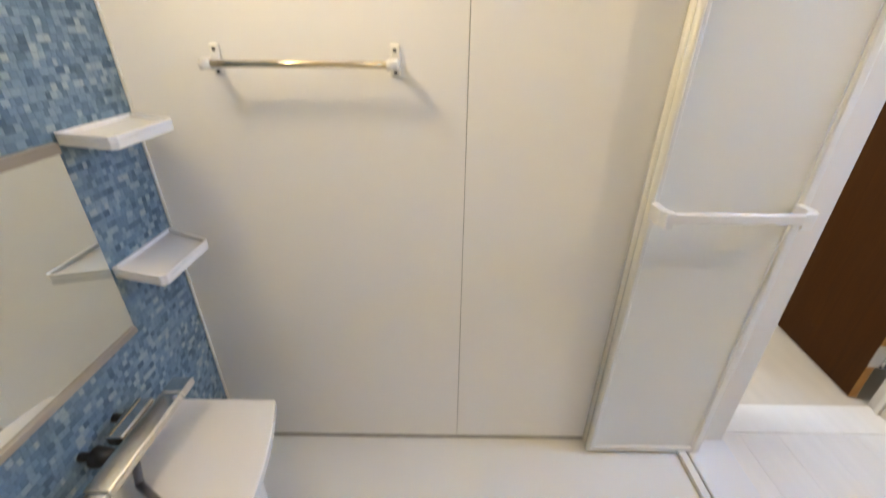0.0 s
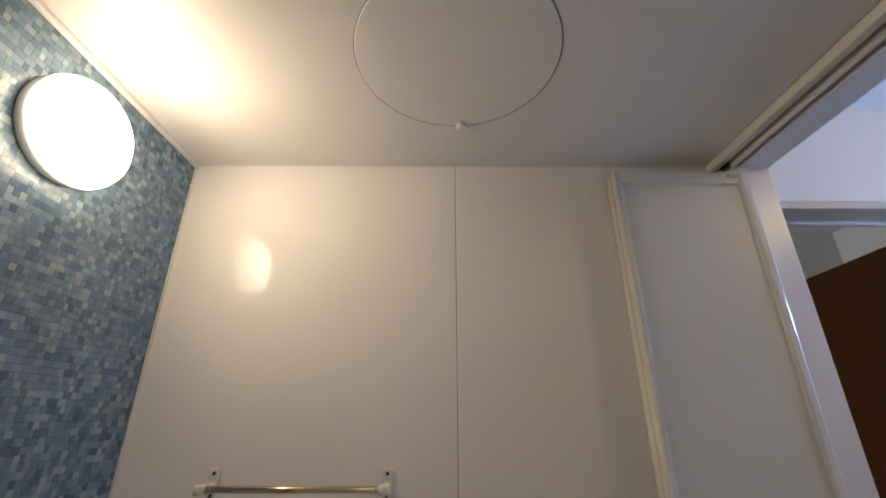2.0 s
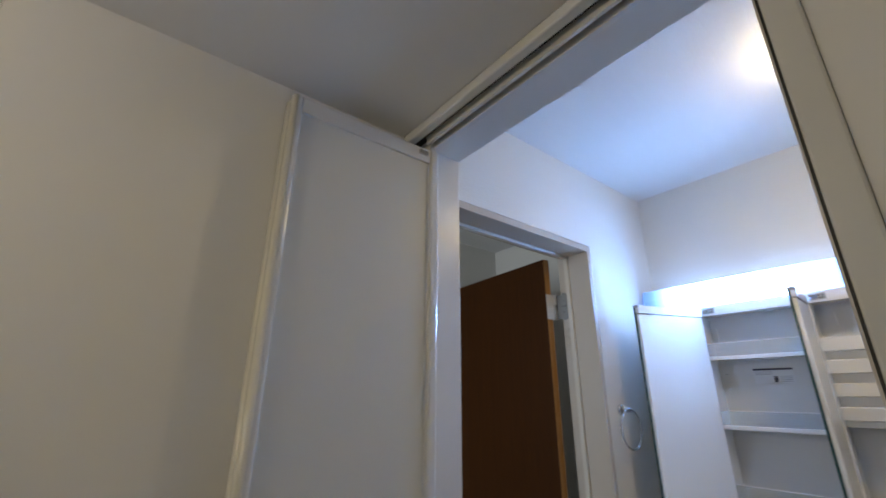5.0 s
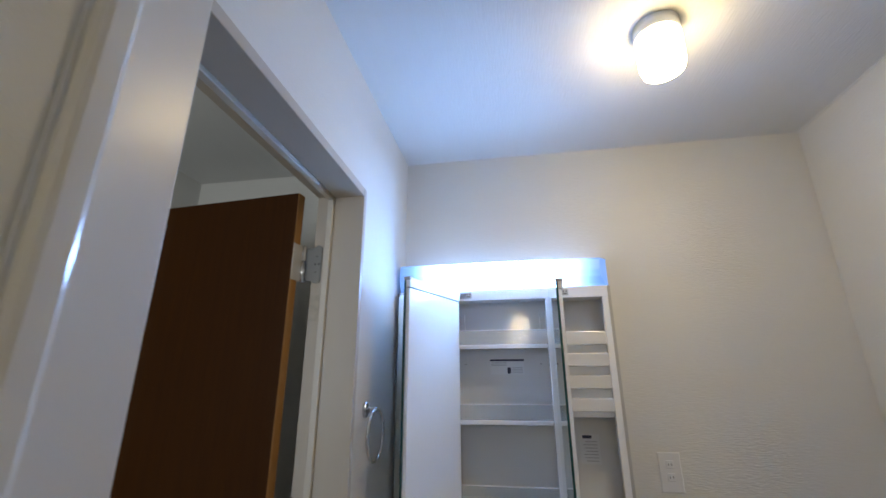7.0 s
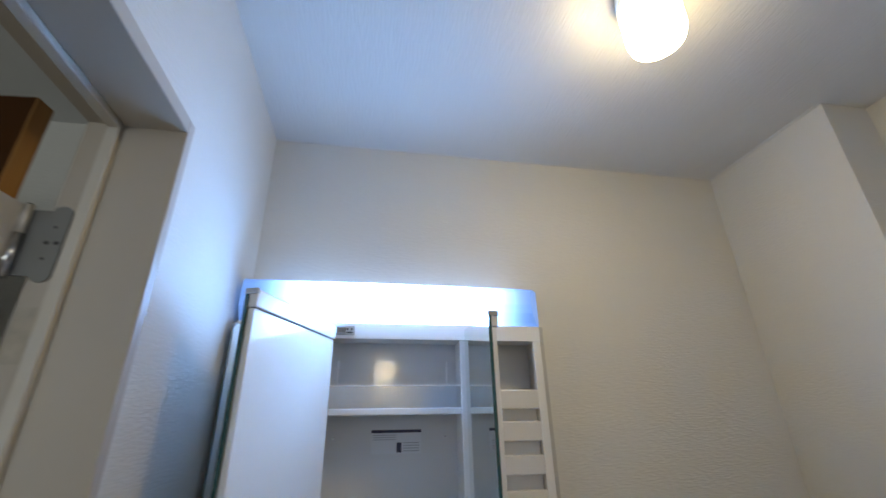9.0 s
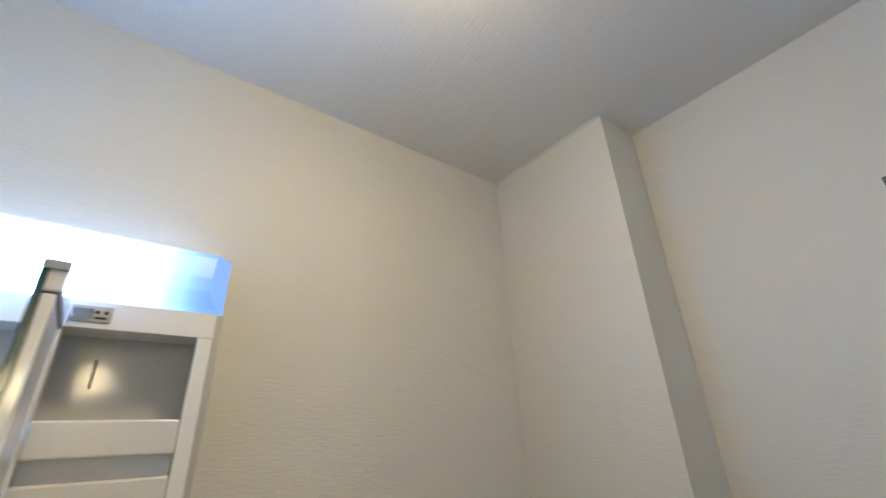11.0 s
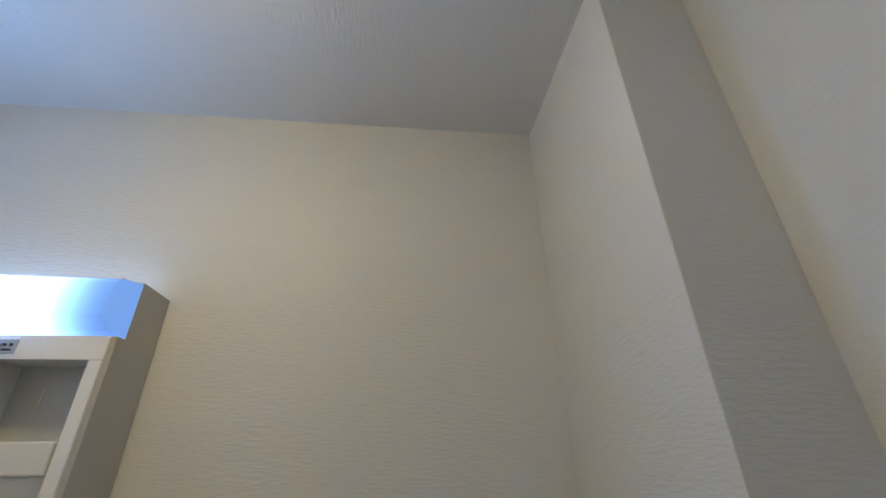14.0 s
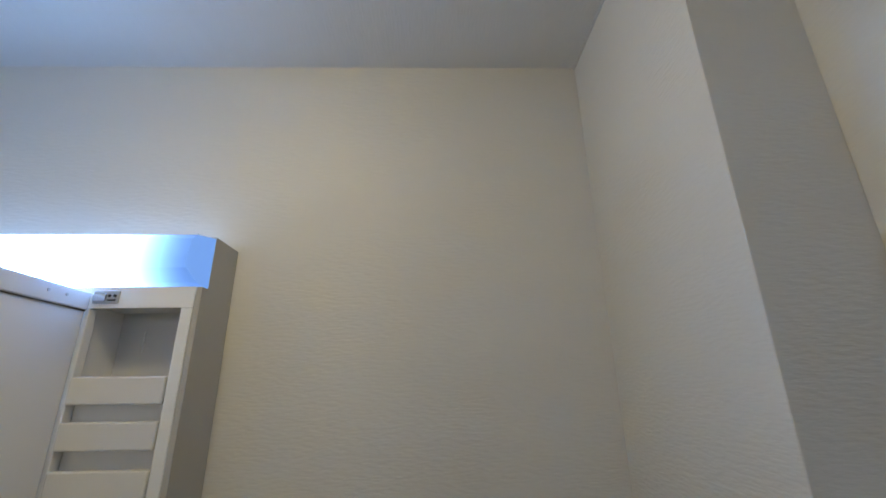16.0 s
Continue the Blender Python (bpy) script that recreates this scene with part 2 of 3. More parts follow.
def thing(name, label, category, at=(0, 0, 0), group="", kind=""):
    ob = new(name)
    ob.location = at
    ob.empty_display_size = 0.05
    return tagged(ob, label, category, group, kind)


def setting(name, bm, mat, label, category, smooth=False):
    return tagged(new(name, mesh(name, bm, mat, smooth)), label, category, kind="structure")


# ---- plan ----
MX = -0.592            # face of the mosaic wall
BY = 1.100             # face of the back wall of the bath
BZ = 2.028             # bath ceiling
DX0, DX1 = 0.884, 1.097  # wall between bath and washroom
DY0, DY1, DZ = 0.375, 1.050, 1.992  # opening of the bath door
LZ = 2.033             # underside of the door lining
SY = -0.75             # plain wall that closes the bath
WX = 2.396             # vanity wall
WY = 1.218             # doorway wall of the washroom
WS = -0.512            # window wall of the washroom
WZ, WF = 2.339, -0.095  # washroom ceiling and floor
PX, PY = 1.976, -0.349  # pilaster
HX, HY, HYW = 2.405, 2.262, 1.358  # hall

# ---- bath shell ----
setting("floor_bath", boxes(((MX - 0.05, SY, -0.08), (DX0 + 0.02, BY + 0.05, 0.012))), PAN, "pale grey resin bath floor pan", "floor")
mosaic_wall = setting("wall_west", boxes(((MX - 0.08, SY, -0.1), (MX - 0.0015, BY + 0.08, BZ + 0.05))), GROUT,
                      "bath wall covered in small slate blue mosaic", "wall")
back_wall = setting("wall_north_bath", boxes(((MX - 0.0015, BY + 0.006, -0.1), (DX0 + 0.08, BY + 0.029, BZ + 0.05))), SEAM,
                    "bath back wall of two glossy white panels", "wall")
part("panel", boxes(((MX, BY, 0.024), (0.1645, BY + 0.006, BZ)), bevel=0.0012), PANEL, back_wall)
part("panel", boxes(((0.1659, BY, 0.024), (DX0 + 0.064, BY + 0.006, BZ)), bevel=0.0012), PANEL, back_wall)
part("caulk", boxes(((MX, BY - 0.002, 0.012), (DX0 + 0.02, BY + 0.006, 0.024))), SEAM, back_wall, "grey sealing strip at the floor")
setting("trim_corner", boxes(((MX, BY - 0.006, 0.02), (MX + 0.005, BY, BZ)), bevel=0.001), VINYL, "thin white corner trim beside mosaic", "trim")
setting("wall_south_bath", boxes(((MX, SY - 0.06, -0.1), (DX1, SY, BZ + 0.05))), PANEL, "plain glossy white bath wall", "wall")
setting("ceiling_bath", boxes(((MX - 0.08, SY - 0.06, BZ), (DX0 + 0.014, BY + 0.04, BZ + 0.05))), BATH_CEILING, "plain white bath ceiling", "ceiling")
setting("trim_ceiling_bath", boxes(((MX, SY, BZ - 0.014), (MX + 0.012, BY - 0.006, BZ - 0.0005)), bevel=0.003), BATH_CEILING,
        "white edge trim between mosaic and ceiling", "trim")
setting("wall_east_bath", boxes(((DX0, SY, -0.1), (DX1 - 0.006, DY0 - 0.0455, WZ + 0.04)), ((DX0, DY0 - 0.045, LZ + 0.03), (DX1 - 0.006, BY + 0.04, WZ + 0.04))),
        PANEL, "white wall between bath and washroom", "wall")

# bath door frame: posts, head with two tracks, sill
bath_frame = tagged(new("door_1"), "white profile frame of a folding bath door", "door frame", kind="structure")
part("jamb", boxes(((DX0 + 0.086, BY + 0.012, WF), (DX1, BY + 0.034, LZ + 0.03)), bevel=0.002), CREAM, bath_frame, "cream jamb lining")
part("jamb", boxes(((DX0 + 0.088, DY0 - 0.045, WF), (DX1, DY0 + 0.001, LZ + 0.03)), bevel=0.002), CREAM, bath_frame, "cream jamb lining")
part("head", boxes(((DX0 + 0.086, DY0 + 0.001, LZ), (DX1, BY + 0.012, LZ + 0.03)), bevel=0.002), CREAM, bath_frame, "flat cream soffit over the door")
part("post", boxes(((DX0 - 0.006, DY0 - 0.0453, 0.0), (DX0 + 0.0875, DY0 - 0.015, BZ - 0.001)), bevel=0.003), VINYL, bath_frame)
part("gasket", boxes(((DX0 - 0.004, DY0 - 0.0149, 0.02), (DX0 + 0.080, DY0 - 0.0128, DZ))), DARK, bath_frame, "dark sealing strip")
part("post", boxes(((DX0 + 0.066, DY1 + 0.002, 0.0), (DX0 + 0.0855, BY + 0.012, BZ)), bevel=0.003), VINYL, bath_frame)
part("track", boxes(((DX0 + 0.013, DY0 - 0.0125, DZ + 0.010), (DX0 + 0.036, BY - 0.002, BZ - 0.0005)), bevel=0.004), VINYL, bath_frame)
part("track", boxes(((DX0 + 0.051, DY0 - 0.0125, DZ + 0.002), (DX0 + 0.059, DY1, BZ - 0.004)), bevel=0.001), VINYL, bath_frame)
part("track", boxes(((DX0 + 0.074, DY0 - 0.0125, DZ), (DX0 + 0.0855, DY1, LZ + 0.02)), bevel=0.001), VINYL, bath_frame)
# Solid black filler stands in for shade up between the tracks.
part("groove", boxes(((DX0 + 0.036, DY0 - 0.0125, BZ - 0.010), (DX0 + 0.0739, BY - 0.002, BZ + 0.006))), DARK, bath_frame, "near-black strip for the shade in the roller groove")
lb = part("label", boxes(((DX0 + 0.013, 0.362, DZ + 0.0085), (DX0 + 0.027, 0.402, DZ + 0.0105))), STICKER, bath_frame, "small printed label")
for y in (0.368, 0.382, 0.391):
    part("print", boxes(((DX0 + 0.016, y, DZ + 0.0080), (DX0 + 0.023, y + 0.007, DZ + 0.0086))), NAVY, lb)
part("sill", boxes(((DX0 + 0.022, DY0, -0.03), (DX0 + 0.045, DY1, 0.028)), ((DX0 + 0.058, DY0, -0.03), (DX0 + 0.080, DY1, 0.022)), bevel=0.002), VINYL, bath_frame, "cream door sill rail")
part("sill", boxes(((DX0 + 0.045, DY0, -0.03), (DX0 + 0.058, DY1, 0.016))), BRUSHED, bath_frame, "metal sill channel")
part("sill", boxes(((DX0 + 0.080, DY0, WF), (DX1 + 0.004, BY + 0.011, 0.005)), bevel=0.003), WHITE, bath_frame, "white outer sill step")

# ---- washroom shell ----
wash_floor = setting("floor", boxes(((DX1 - 0.02, WS - 0.02, WF - 0.05), (WX + 0.02, WY + 0.12, WF - 0.006))), HALL_FLOOR, "pale wood-look washroom floor of wide planks", "floor")
setting("ceiling", boxes(((DX1 - 0.006, WS, WZ), (WX, WY, WZ + 0.05))), PAPER_CEILING, "white papered washroom ceiling", "ceiling")
setting("wall_east", boxes(((WX, WS - 0.1, WF - 0.05), (WX + 0.08, WY + 0.0, WZ + 0.05))), PAPER, "cream textured wallpaper behind the vanity", "wall")
setting("wall_pilaster", boxes(((PX, WS, WF - 0.01), (WX, PY, WZ)), bevel=0.0015), PAPER, "cream papered pilaster in the corner", "pilaster")
setting("wall_west", boxes(((DX1 - 0.006, WS, WF - 0.05), (DX1 - 0.001, DY0 - 0.0455, WZ)), ((DX1 - 0.006, DY0 - 0.0455, LZ + 0.0305), (DX1 - 0.001, WY, WZ)),
                           ((DX1 - 0.006, BY + 0.0345, WF - 0.05), (DX1 - 0.001, WY, LZ + 0.0305))), PAPER, "cream papered wall around the bath door", "wall")
OX0, OX1, OZ = 1.165, 1.868, 1.951     # clear opening of the hall doorway
WINX0, WINX1, WINZ0, WINZ1 = 1.16, 1.559, 1.15, 1.956
setting("wall_north", boxes(((DX1 - 0.006, WY, WF - 0.05), (OX0 - 0.03, HYW, WZ + 0.05)), ((OX1 + 0.03, WY, WF - 0.05), (WX + 0.08, HYW, WZ + 0.05)),
                            ((OX0 - 0.03, WY, OZ + 0.03), (OX1 + 0.03, HYW, WZ + 0.05))), PAPER, "cream papered wall with the hall doorway", "wall")
setting("wall_south", boxes(((DX1 - 0.006, WS - 0.1, WF - 0.05), (WINX0, WS, WZ + 0.05)), ((WINX1, WS - 0.1, WF - 0.05), (WX, WS, WZ + 0.05)),
                            ((WINX0, WS - 0.1, WINZ1), (WINX1, WS, WZ + 0.05)), ((WINX0, WS - 0.1, WF - 0.05), (WINX1, WS, WINZ0))),
        PAPER, "cream papered wall with a dark window", "wall")
setting("trim_ceiling", boxes(((DX1, PY, WZ - 0.006), (DX1 + 0.005, WY, WZ - 0.0005)), ((PX, PY, WZ - 0.005), (WX, PY + 0.004, WZ - 0.0005))), PAPER_CEILING, "thin paper edge at the ceiling", "trim")

# hall doorway frame
hall_frame = tagged(new("door_2"), "cream painted hall door frame with stop", "door frame", kind="structure")
part("jamb", boxes(((OX1, WY - 0.006, WF), (OX1 + 0.020, 1.3055, OZ + 0.026)), bevel=0.002), BEIGE_SHADE, hall_frame)
part("jamb", boxes(((OX0 - 0.020, WY - 0.006, WF), (OX0, 1.3055, OZ + 0.026)), bevel=0.002), BEIGE_SHADE, hall_frame)
part("head", boxes(((OX0, WY - 0.006, OZ), (OX1, 1.3055, OZ + 0.026)), bevel=0.002), BEIGE_SHADE, hall_frame)
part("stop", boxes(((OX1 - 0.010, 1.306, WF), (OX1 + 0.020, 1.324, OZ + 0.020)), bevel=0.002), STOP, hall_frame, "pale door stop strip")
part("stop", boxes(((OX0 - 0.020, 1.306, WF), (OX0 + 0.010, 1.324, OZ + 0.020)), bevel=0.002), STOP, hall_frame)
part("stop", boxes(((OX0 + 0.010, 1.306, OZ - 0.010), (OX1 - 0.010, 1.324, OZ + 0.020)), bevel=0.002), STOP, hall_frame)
part("rebate", boxes(((OX1 + 0.004, 1.3245, WF), (OX1 + 0.030, HYW + 0.004, OZ + 0.030)), bevel=0.001), BEIGE_SHADE, hall_frame)
part("rebate", boxes(((OX0 - 0.030, 1.3245, WF), (OX0 - 0.004, HYW + 0.004, OZ + 0.030)), bevel=0.001), BEIGE_SHADE, hall_frame)
part("rebate", boxes(((OX0 - 0.004, 1.3245, OZ + 0.006), (OX1 + 0.004, HYW + 0.004, OZ + 0.030)), bevel=0.001), BEIGE_SHADE, hall_frame)
part("label", boxes(((OX1 + 0.0034, 1.331, 1.579), (OX1 + 0.0042, 1.359, 1.653))), FADED, hall_frame, "small faded brownish paper label")
part("sill", boxes(((OX0, WY, WF - 0.006), (OX1, 1.352, WF + 0.006)), bevel=0.002), FLOOR, hall_frame, "flat cream threshold")

# hall
HW = -0.6
setting("floor_hall", boxes(((HW, HYW - 0.06, WF - 0.05), (HX, HY, WF))), HALL_FLOOR, "dim wooden hall floor", "floor")
setting("ceiling_hall", boxes(((HW, HYW, WZ), (HX, HY, WZ + 0.05))), PAPER_CEILING, "shaded white hall ceiling", "ceiling")
setting("wall_east_hall", boxes(((HX, HYW, WF - 0.05), (HX + 0.06, HY + 0.06, WZ + 0.05))), PAPER, "shaded pale hall wall", "wall")
setting("wall_north_hall", boxes(((HW, HY, WF - 0.05), (HX, HY + 0.06, WZ + 0.05))), PAPER, "pale hall wall behind the brown door", "wall")
setting("wall_south_hall", boxes(((HW, HYW - 0.05, WF - 0.05), (DX1 - 0.006, HYW, WZ + 0.05))), PAPER, "plain hall wall", "wall")
# Unseen end wall, invented to close the hall and let the fill in.
setting("wall_west_hall", boxes(((HW - 0.06, HYW, WF - 0.05), (HW, HYW + 0.15, WZ + 0.05)), ((HW - 0.06, HY - 0.15, WF - 0.05), (HW, HY + 0.06, WZ + 0.05)),
                                ((HW - 0.06, HYW + 0.15, 2.0), (HW, HY - 0.15, WZ + 0.05)), ((HW - 0.06, HYW + 0.15, WF - 0.05), (HW, HY - 0.15, 1.2))),
        PAPER, "unseen hall end wall, added with an opening for the fill lamp", "wall")
# Added fill lamp that brightens the hall; no window is known there.
fill_lamp = new("hall_fill", bpy.data.lights.new("hall_fill", "AREA"))
fill_lamp.data.shape, fill_lamp.data.size, fill_lamp.data.size_y, fill_lamp.data.energy, fill_lamp.data.color = "RECTANGLE", 0.55, 0.78, 6.2, (0.92, 0.97, 1.0)
fill_lamp.matrix_world = look((HW - 0.02, (HYW + HY) / 2, 1.6), (HX, (HYW + HY) / 2, 1.6))

# window and vent in the washroom's south wall
window = tagged(new("window_1"), "dark window in a grey aluminium frame", "window", kind="structure")
part("window_frame", boxes(((WINX1 - 0.022, WS - 0.09, WINZ0), (WINX1, WS + 0.002, WINZ1)), ((WINX0, WS - 0.09, WINZ0), (WINX0 + 0.022, WS + 0.002, WINZ1)),
                           ((WINX0 + 0.022, WS - 0.09, WINZ1 - 0.022), (WINX1 - 0.022, WS + 0.002, WINZ1)), ((WINX0 + 0.022, WS - 0.09, WINZ0), (WINX1 - 0.022, WS + 0.002, WINZ0 + 0.022)), bevel=0.002), ALU, window)
part("pane", boxes(((WINX0 + 0.022, WS - 0.085, WINZ0 + 0.022), (WINX1 - 0.022, WS - 0.075, WINZ1 - 0.022))), DARKGLASS, window, "unlit dark window pane")
vent = thing("wall_vent", "white wall vent with dark upright slots", "vent", (1.33, WS, 2.17))
part("backing", boxes(((-0.1, 0, -0.075), (0.1, 0.004, 0.075))), DARK, vent)
slat = mesh("slat", boxes(((-0.005, 0.004, -0.075), (0.005, 0.012, 0.075)), bevel=0.001), WHITE)
for i in range(9):
    s = new("slat", slat)
    s.parent, s.location = vent, (-0.085 + i * 0.021, 0, 0)

# ---- bath things ----
hatch = thing("inspection_hatch", "round white ceiling inspection hatch with two latches", "hatch", (0.158, 0.707, BZ))
# Ring coloured as the gap's shade; the ceiling has no recess here.
part("rim", lathe([(0.2085, -0.0004), (0.2108, -0.0004), (0.2108, 0.001), (0.2085, 0.001), (0.2085, -0.0004)], 96), GROOVE_SHADE, hatch, "grey ring for the shade in the round gap", True)
part("cover", lathe([(0, -0.0016), (0.2072, -0.0016), (0.2085, -0.0005), (0.2085, 0.001)], 96), BATH_CEILING, hatch)
for x, y in ((0.016, 0.203), (0.003, -0.203)):
    k = part("latch", lathe([(0, -0.012), (0.009, -0.012), (0.012, -0.010), (0.0125, 0.0), (0, 0.0)], 24), WHITE, hatch, "small round white latch", True)
    k.location = (x, y, -0.0008)
    g = part("slot", boxes(((-0.002, -0.008, -0.0145), (0.016, -0.003, -0.0115)), bevel=0.001), WHITE, k)

lamp = thing("wall_lamp", "round lit opal bath lamp on the mosaic wall", "lamp", (MX, 0.719, 1.849))
r = part("base", lathe([(0, 0.0), (0.101, 0.0), (0.103, 0.004), (0.103, 0.019), (0.1, 0.021), (0, 0.021)], 64), WHITE, lamp, "white base ring", True)
d = part("shade", lathe([(0.076, 0.0695), (0.06, 0.074), (0.03, 0.078), (0, 0.079)], 64), BATH_LAMP, lamp, "glowing opal glass dome", True)
d2 = part("shade_rim", lathe([(0.1015, 0.0212), (0.106, 0.029), (0.104, 0.041), (0.097, 0.054), (0.083, 0.066), (0.076, 0.0695)], 64), BATH_RIM, lamp, "glowing opal glass rim", True)
for o in (r, d, d2):
    o.matrix_local = pose(0, 0, 0, 0, 90, 0)

mirror = thing("bath_mirror", "frameless rectangular mirror on the mosaic wall", "mirror", (MX, 0.0, 0.0))
part("glass", boxes(((0.001, 0.30, 0.672), (0.006, 0.874, 1.066)), bevel=0.001), MIRROR, mirror)
part("rail", boxes(((0.0, 0.30, 1.066), (0.014, 0.872, 1.086)), bevel=0.002), RAIL, mirror, "slim metal holding rail")
part("rail", boxes(((0.0, 0.30, 0.656), (0.012, 0.872, 0.672)), bevel=0.002), RAIL, mirror)


def tray_shelf(z):
    s = thing("wall_shelf", "white plastic tray shelf fixed to the mosaic wall", "shelf", (MX, 0.885, z), "corner shelves")
    y1, d, h, e = 0.205, 0.132, 0.024, 0.009
    part("tray", extrude([(0.0, 0.0), (d - 0.010, -0.032), (d, -0.024), (d, y1 - 0.066), (d - 0.006, y1 - 0.058), (0.0, y1)], 2, -h, -e, 0.002), WHITE, s)
    part("rim", extrude([(0.0, 0.0), (d - 0.010, -0.032), (d - 0.012, -0.026), (0.0, 0.006)], 2, -e, 0, 0.0012), WHITE, s)
    part("rim", extrude([(d - 0.010, -0.032), (d, -0.024), (d, y1 - 0.066), (d - 0.007, y1 - 0.068), (d - 0.007, -0.021), (d - 0.013, -0.026)], 2, -e, 0, 0.0012), WHITE, s)
    part("rim", extrude([(d, y1 - 0.066), (d - 0.006, y1 - 0.058), (0.0, y1), (0.0, y1 - 0.008), (d - 0.009, y1 - 0.066)], 2, -e, 0, 0.0012), WHITE, s)
    part("back", boxes(((0.0, 0.006, -e), (0.006, y1 - 0.008, 0)), bevel=0.001), WHITE, s)
    return s


tray_shelf(1.101)
tray_shelf(0.816)

counter = thing("bath_counter", "white bath counter with a bowed front edge", "counter", (MX, 0.0, 0.0))
curve = [(0.0, -0.2), (0.335, -0.2), (0.338, 0.5)] + [(0.338 - 0.049 * (i / 14) ** 2, 0.58 + i * 0.285 / 14) for i in range(15)] + [(0.0, 0.865)]
part("top", extrude(curve, 2, 0.425, 0.45, 0.003), STONE, counter)
part("apron", extrude([(0.0, -0.19), (0.22, -0.19), (0.22, 0.83), (0.0, 0.83)], 2, 0.012, 0.425, 0.004), STONE, counter)

faucet = thing("bar_faucet", "chrome thermostatic bar faucet over the bath counter", "faucet", (MX, 0.0, 0.0))
part("body", boxes(((0.078, 0.5645, 0.532), (0.128, 0.7895, 0.552)), bevel=0.004), SATIN_METAL, faucet)
part("handle", boxes(((0.078, 0.790, 0.532), (0.128, 0.838, 0.552)), bevel=0.004), SATIN_METAL, faucet)
part("handle", boxes(((0.078, 0.510, 0.530), (0.128, 0.564, 0.552)), bevel=0.004), CHROME, faucet, "mirror-bright chrome handle")
part("button", tube(bmesh.new(), (0.121, 0.776, 0.551), (0.121, 0.776, 0.5545), 0.005), HINGE, faucet, "small round button", True)
part("diverter", boxes(((0.040, 0.672, 0.526), (0.0775, 0.772, 0.556)), bevel=0.004), SATIN_METAL, faucet, "pale satin metal block")
# Warm highlight on the block, put in as a gold strip.
part("trim", boxes(((0.046, 0.676, 0.5555), (0.052, 0.768, 0.5575)), bevel=0.0008), BRASS, faucet, "pale gold strip for the warm highlight on the chrome")
for y in (0.650, 0.742):
    part("inlet", tube(bmesh.new(), (0.0, y, 0.525), (0.036, y, 0.525), 0.009), RUBBER, faucet, "black wall inlet", True)
    part("elbow", tube(bmesh.new(), (0.030, y, 0.525), (0.0778, y, 0.525), 0.021, 0.017), RUBBER, faucet, "black inlet elbow", True)
part("hose", tube(tube(bmesh.new(), (0.104, 0.655, 0.535), (0.112, 0.63, 0.47), 0.008), (0.112, 0.63, 0.472), (0.2, 0.58, 0.456), 0.008), HOSE, faucet, "grey shower hose", True)

bar = thing("towel_bar", "pale gold metal towel bar on cream brackets", "towel bar", (0, BY, 1.205))
part("rod", tube(bmesh.new(), (-0.378, -0.052, 0), (0.004, -0.052, 0), 0.0068), BRASS, bar, "slim pale gold metal rod", True)
for x in (-0.371, 0.009):
    b = part("bracket", boxes(((x - 0.011, -0.009, -0.026), (x + 0.011, 0, 0.036)), bevel=0.0042), VINYL, bar, "cream plastic bracket")
    part("arm", boxes(((x - 0.008, -0.062, -0.011), (x + 0.008, -0.006, 0.009)), bevel=0.005), VINYL, b)
    part("cap", tube(bmesh.new(), (x - 0.012, -0.052, -0.001), (x + 0.010, -0.052, -0.001), 0.0105, seg=20), VINYL, b, "", True)
    for z in (0.025, -0.018):
        part("screw", tube(bmesh.new(), (x, -0.0105, z), (x, -0.008, z), 0.0036), DARK, b, "dark screw hole")


# folding bath door, folded open against the jamb
def fold_leaf(name, y, front):
    leaf = thing(name, "white framed folding bath door leaf, folded open", "door", (0.594, y, 0.03), "folding bath door")
    w, h, t = 0.375, 1.945, 0.026
    part("stile", boxes(((w - 0.026, 0, 0), (w, t, h)), bevel=0.006), VINYL, leaf)
    part("stile", boxes(((0.0105, 0.001, 0), (0.022, t - 0.001, h)), bevel=0.003), VINYL, leaf)
    nose = [(0.011 - 0.011 * math.cos(a), t / 2 + t / 2 * math.sin(a)) for a in map(radians, range(-90, 91, 15))]
    nose += [(0.0155, t - 0.004), (0.0155, 0.004)]
    part("bumper", extrude(nose, 2, 0.001, h - 0.001), CREAM_EDGE, leaf, "rounded cream edge profile", True)
    part("rail", boxes(((0.022, 0.003, h - 0.036), (w - 0.026, t - 0.003, h)), bevel=0.002), VINYL, leaf)
    part("rail", boxes(((0.022, 0.003, 0), (w - 0.026, t - 0.003, 0.020)), bevel=0.002), VINYL, leaf)
    part("sheet", boxes(((0.0215, 0.010, 0.019), (w - 0.0255, 0.015, h - 0.035))), FROST, leaf, "frosted translucent sheet")
    part("seal", boxes(((0.022, 0.0085, 0.020), (0.025, 0.0165, h - 0.036)), ((w - 0.030, 0.0085, 0.020), (w - 0.026, 0.0165, h - 0.036))), SATIN, leaf, "pale glazing seal")
    if front:
        part("pivot", boxes(((w - 0.06, -0.002, h - 0.020), (w - 0.035, 0.004, h - 0.008)), bevel=0.001), BRUSHED, leaf, "small metal pivot")
        hd = part("handle", boxes(((0.012, -0.062, 0.858), (0.322, -0.050, 0.884)), bevel=0.005), WHITE, leaf, "white towel bar handle")
        part("mount", extrude([(0.004, 0.002), (0.004, -0.044), (0.016, -0.061), (0.034, -0.061), (0.030, -0.050), (0.022, -0.040), (0.020, 0.002)], 2, 0.846, 0.886, 0.002), WHITE, hd)
        part("mount", extrude([(0.356, 0.002), (0.356, -0.044), (0.344, -0.061), (0.318, -0.061), (0.322, -0.050), (0.338, -0.040), (0.340, 0.002)], 2, 0.846, 0.886, 0.002), WHITE, hd)
    return leaf


fold_leaf("folding_door_leaf", 1.039, True)
fold_leaf("folding_door_leaf", 1.069, False)

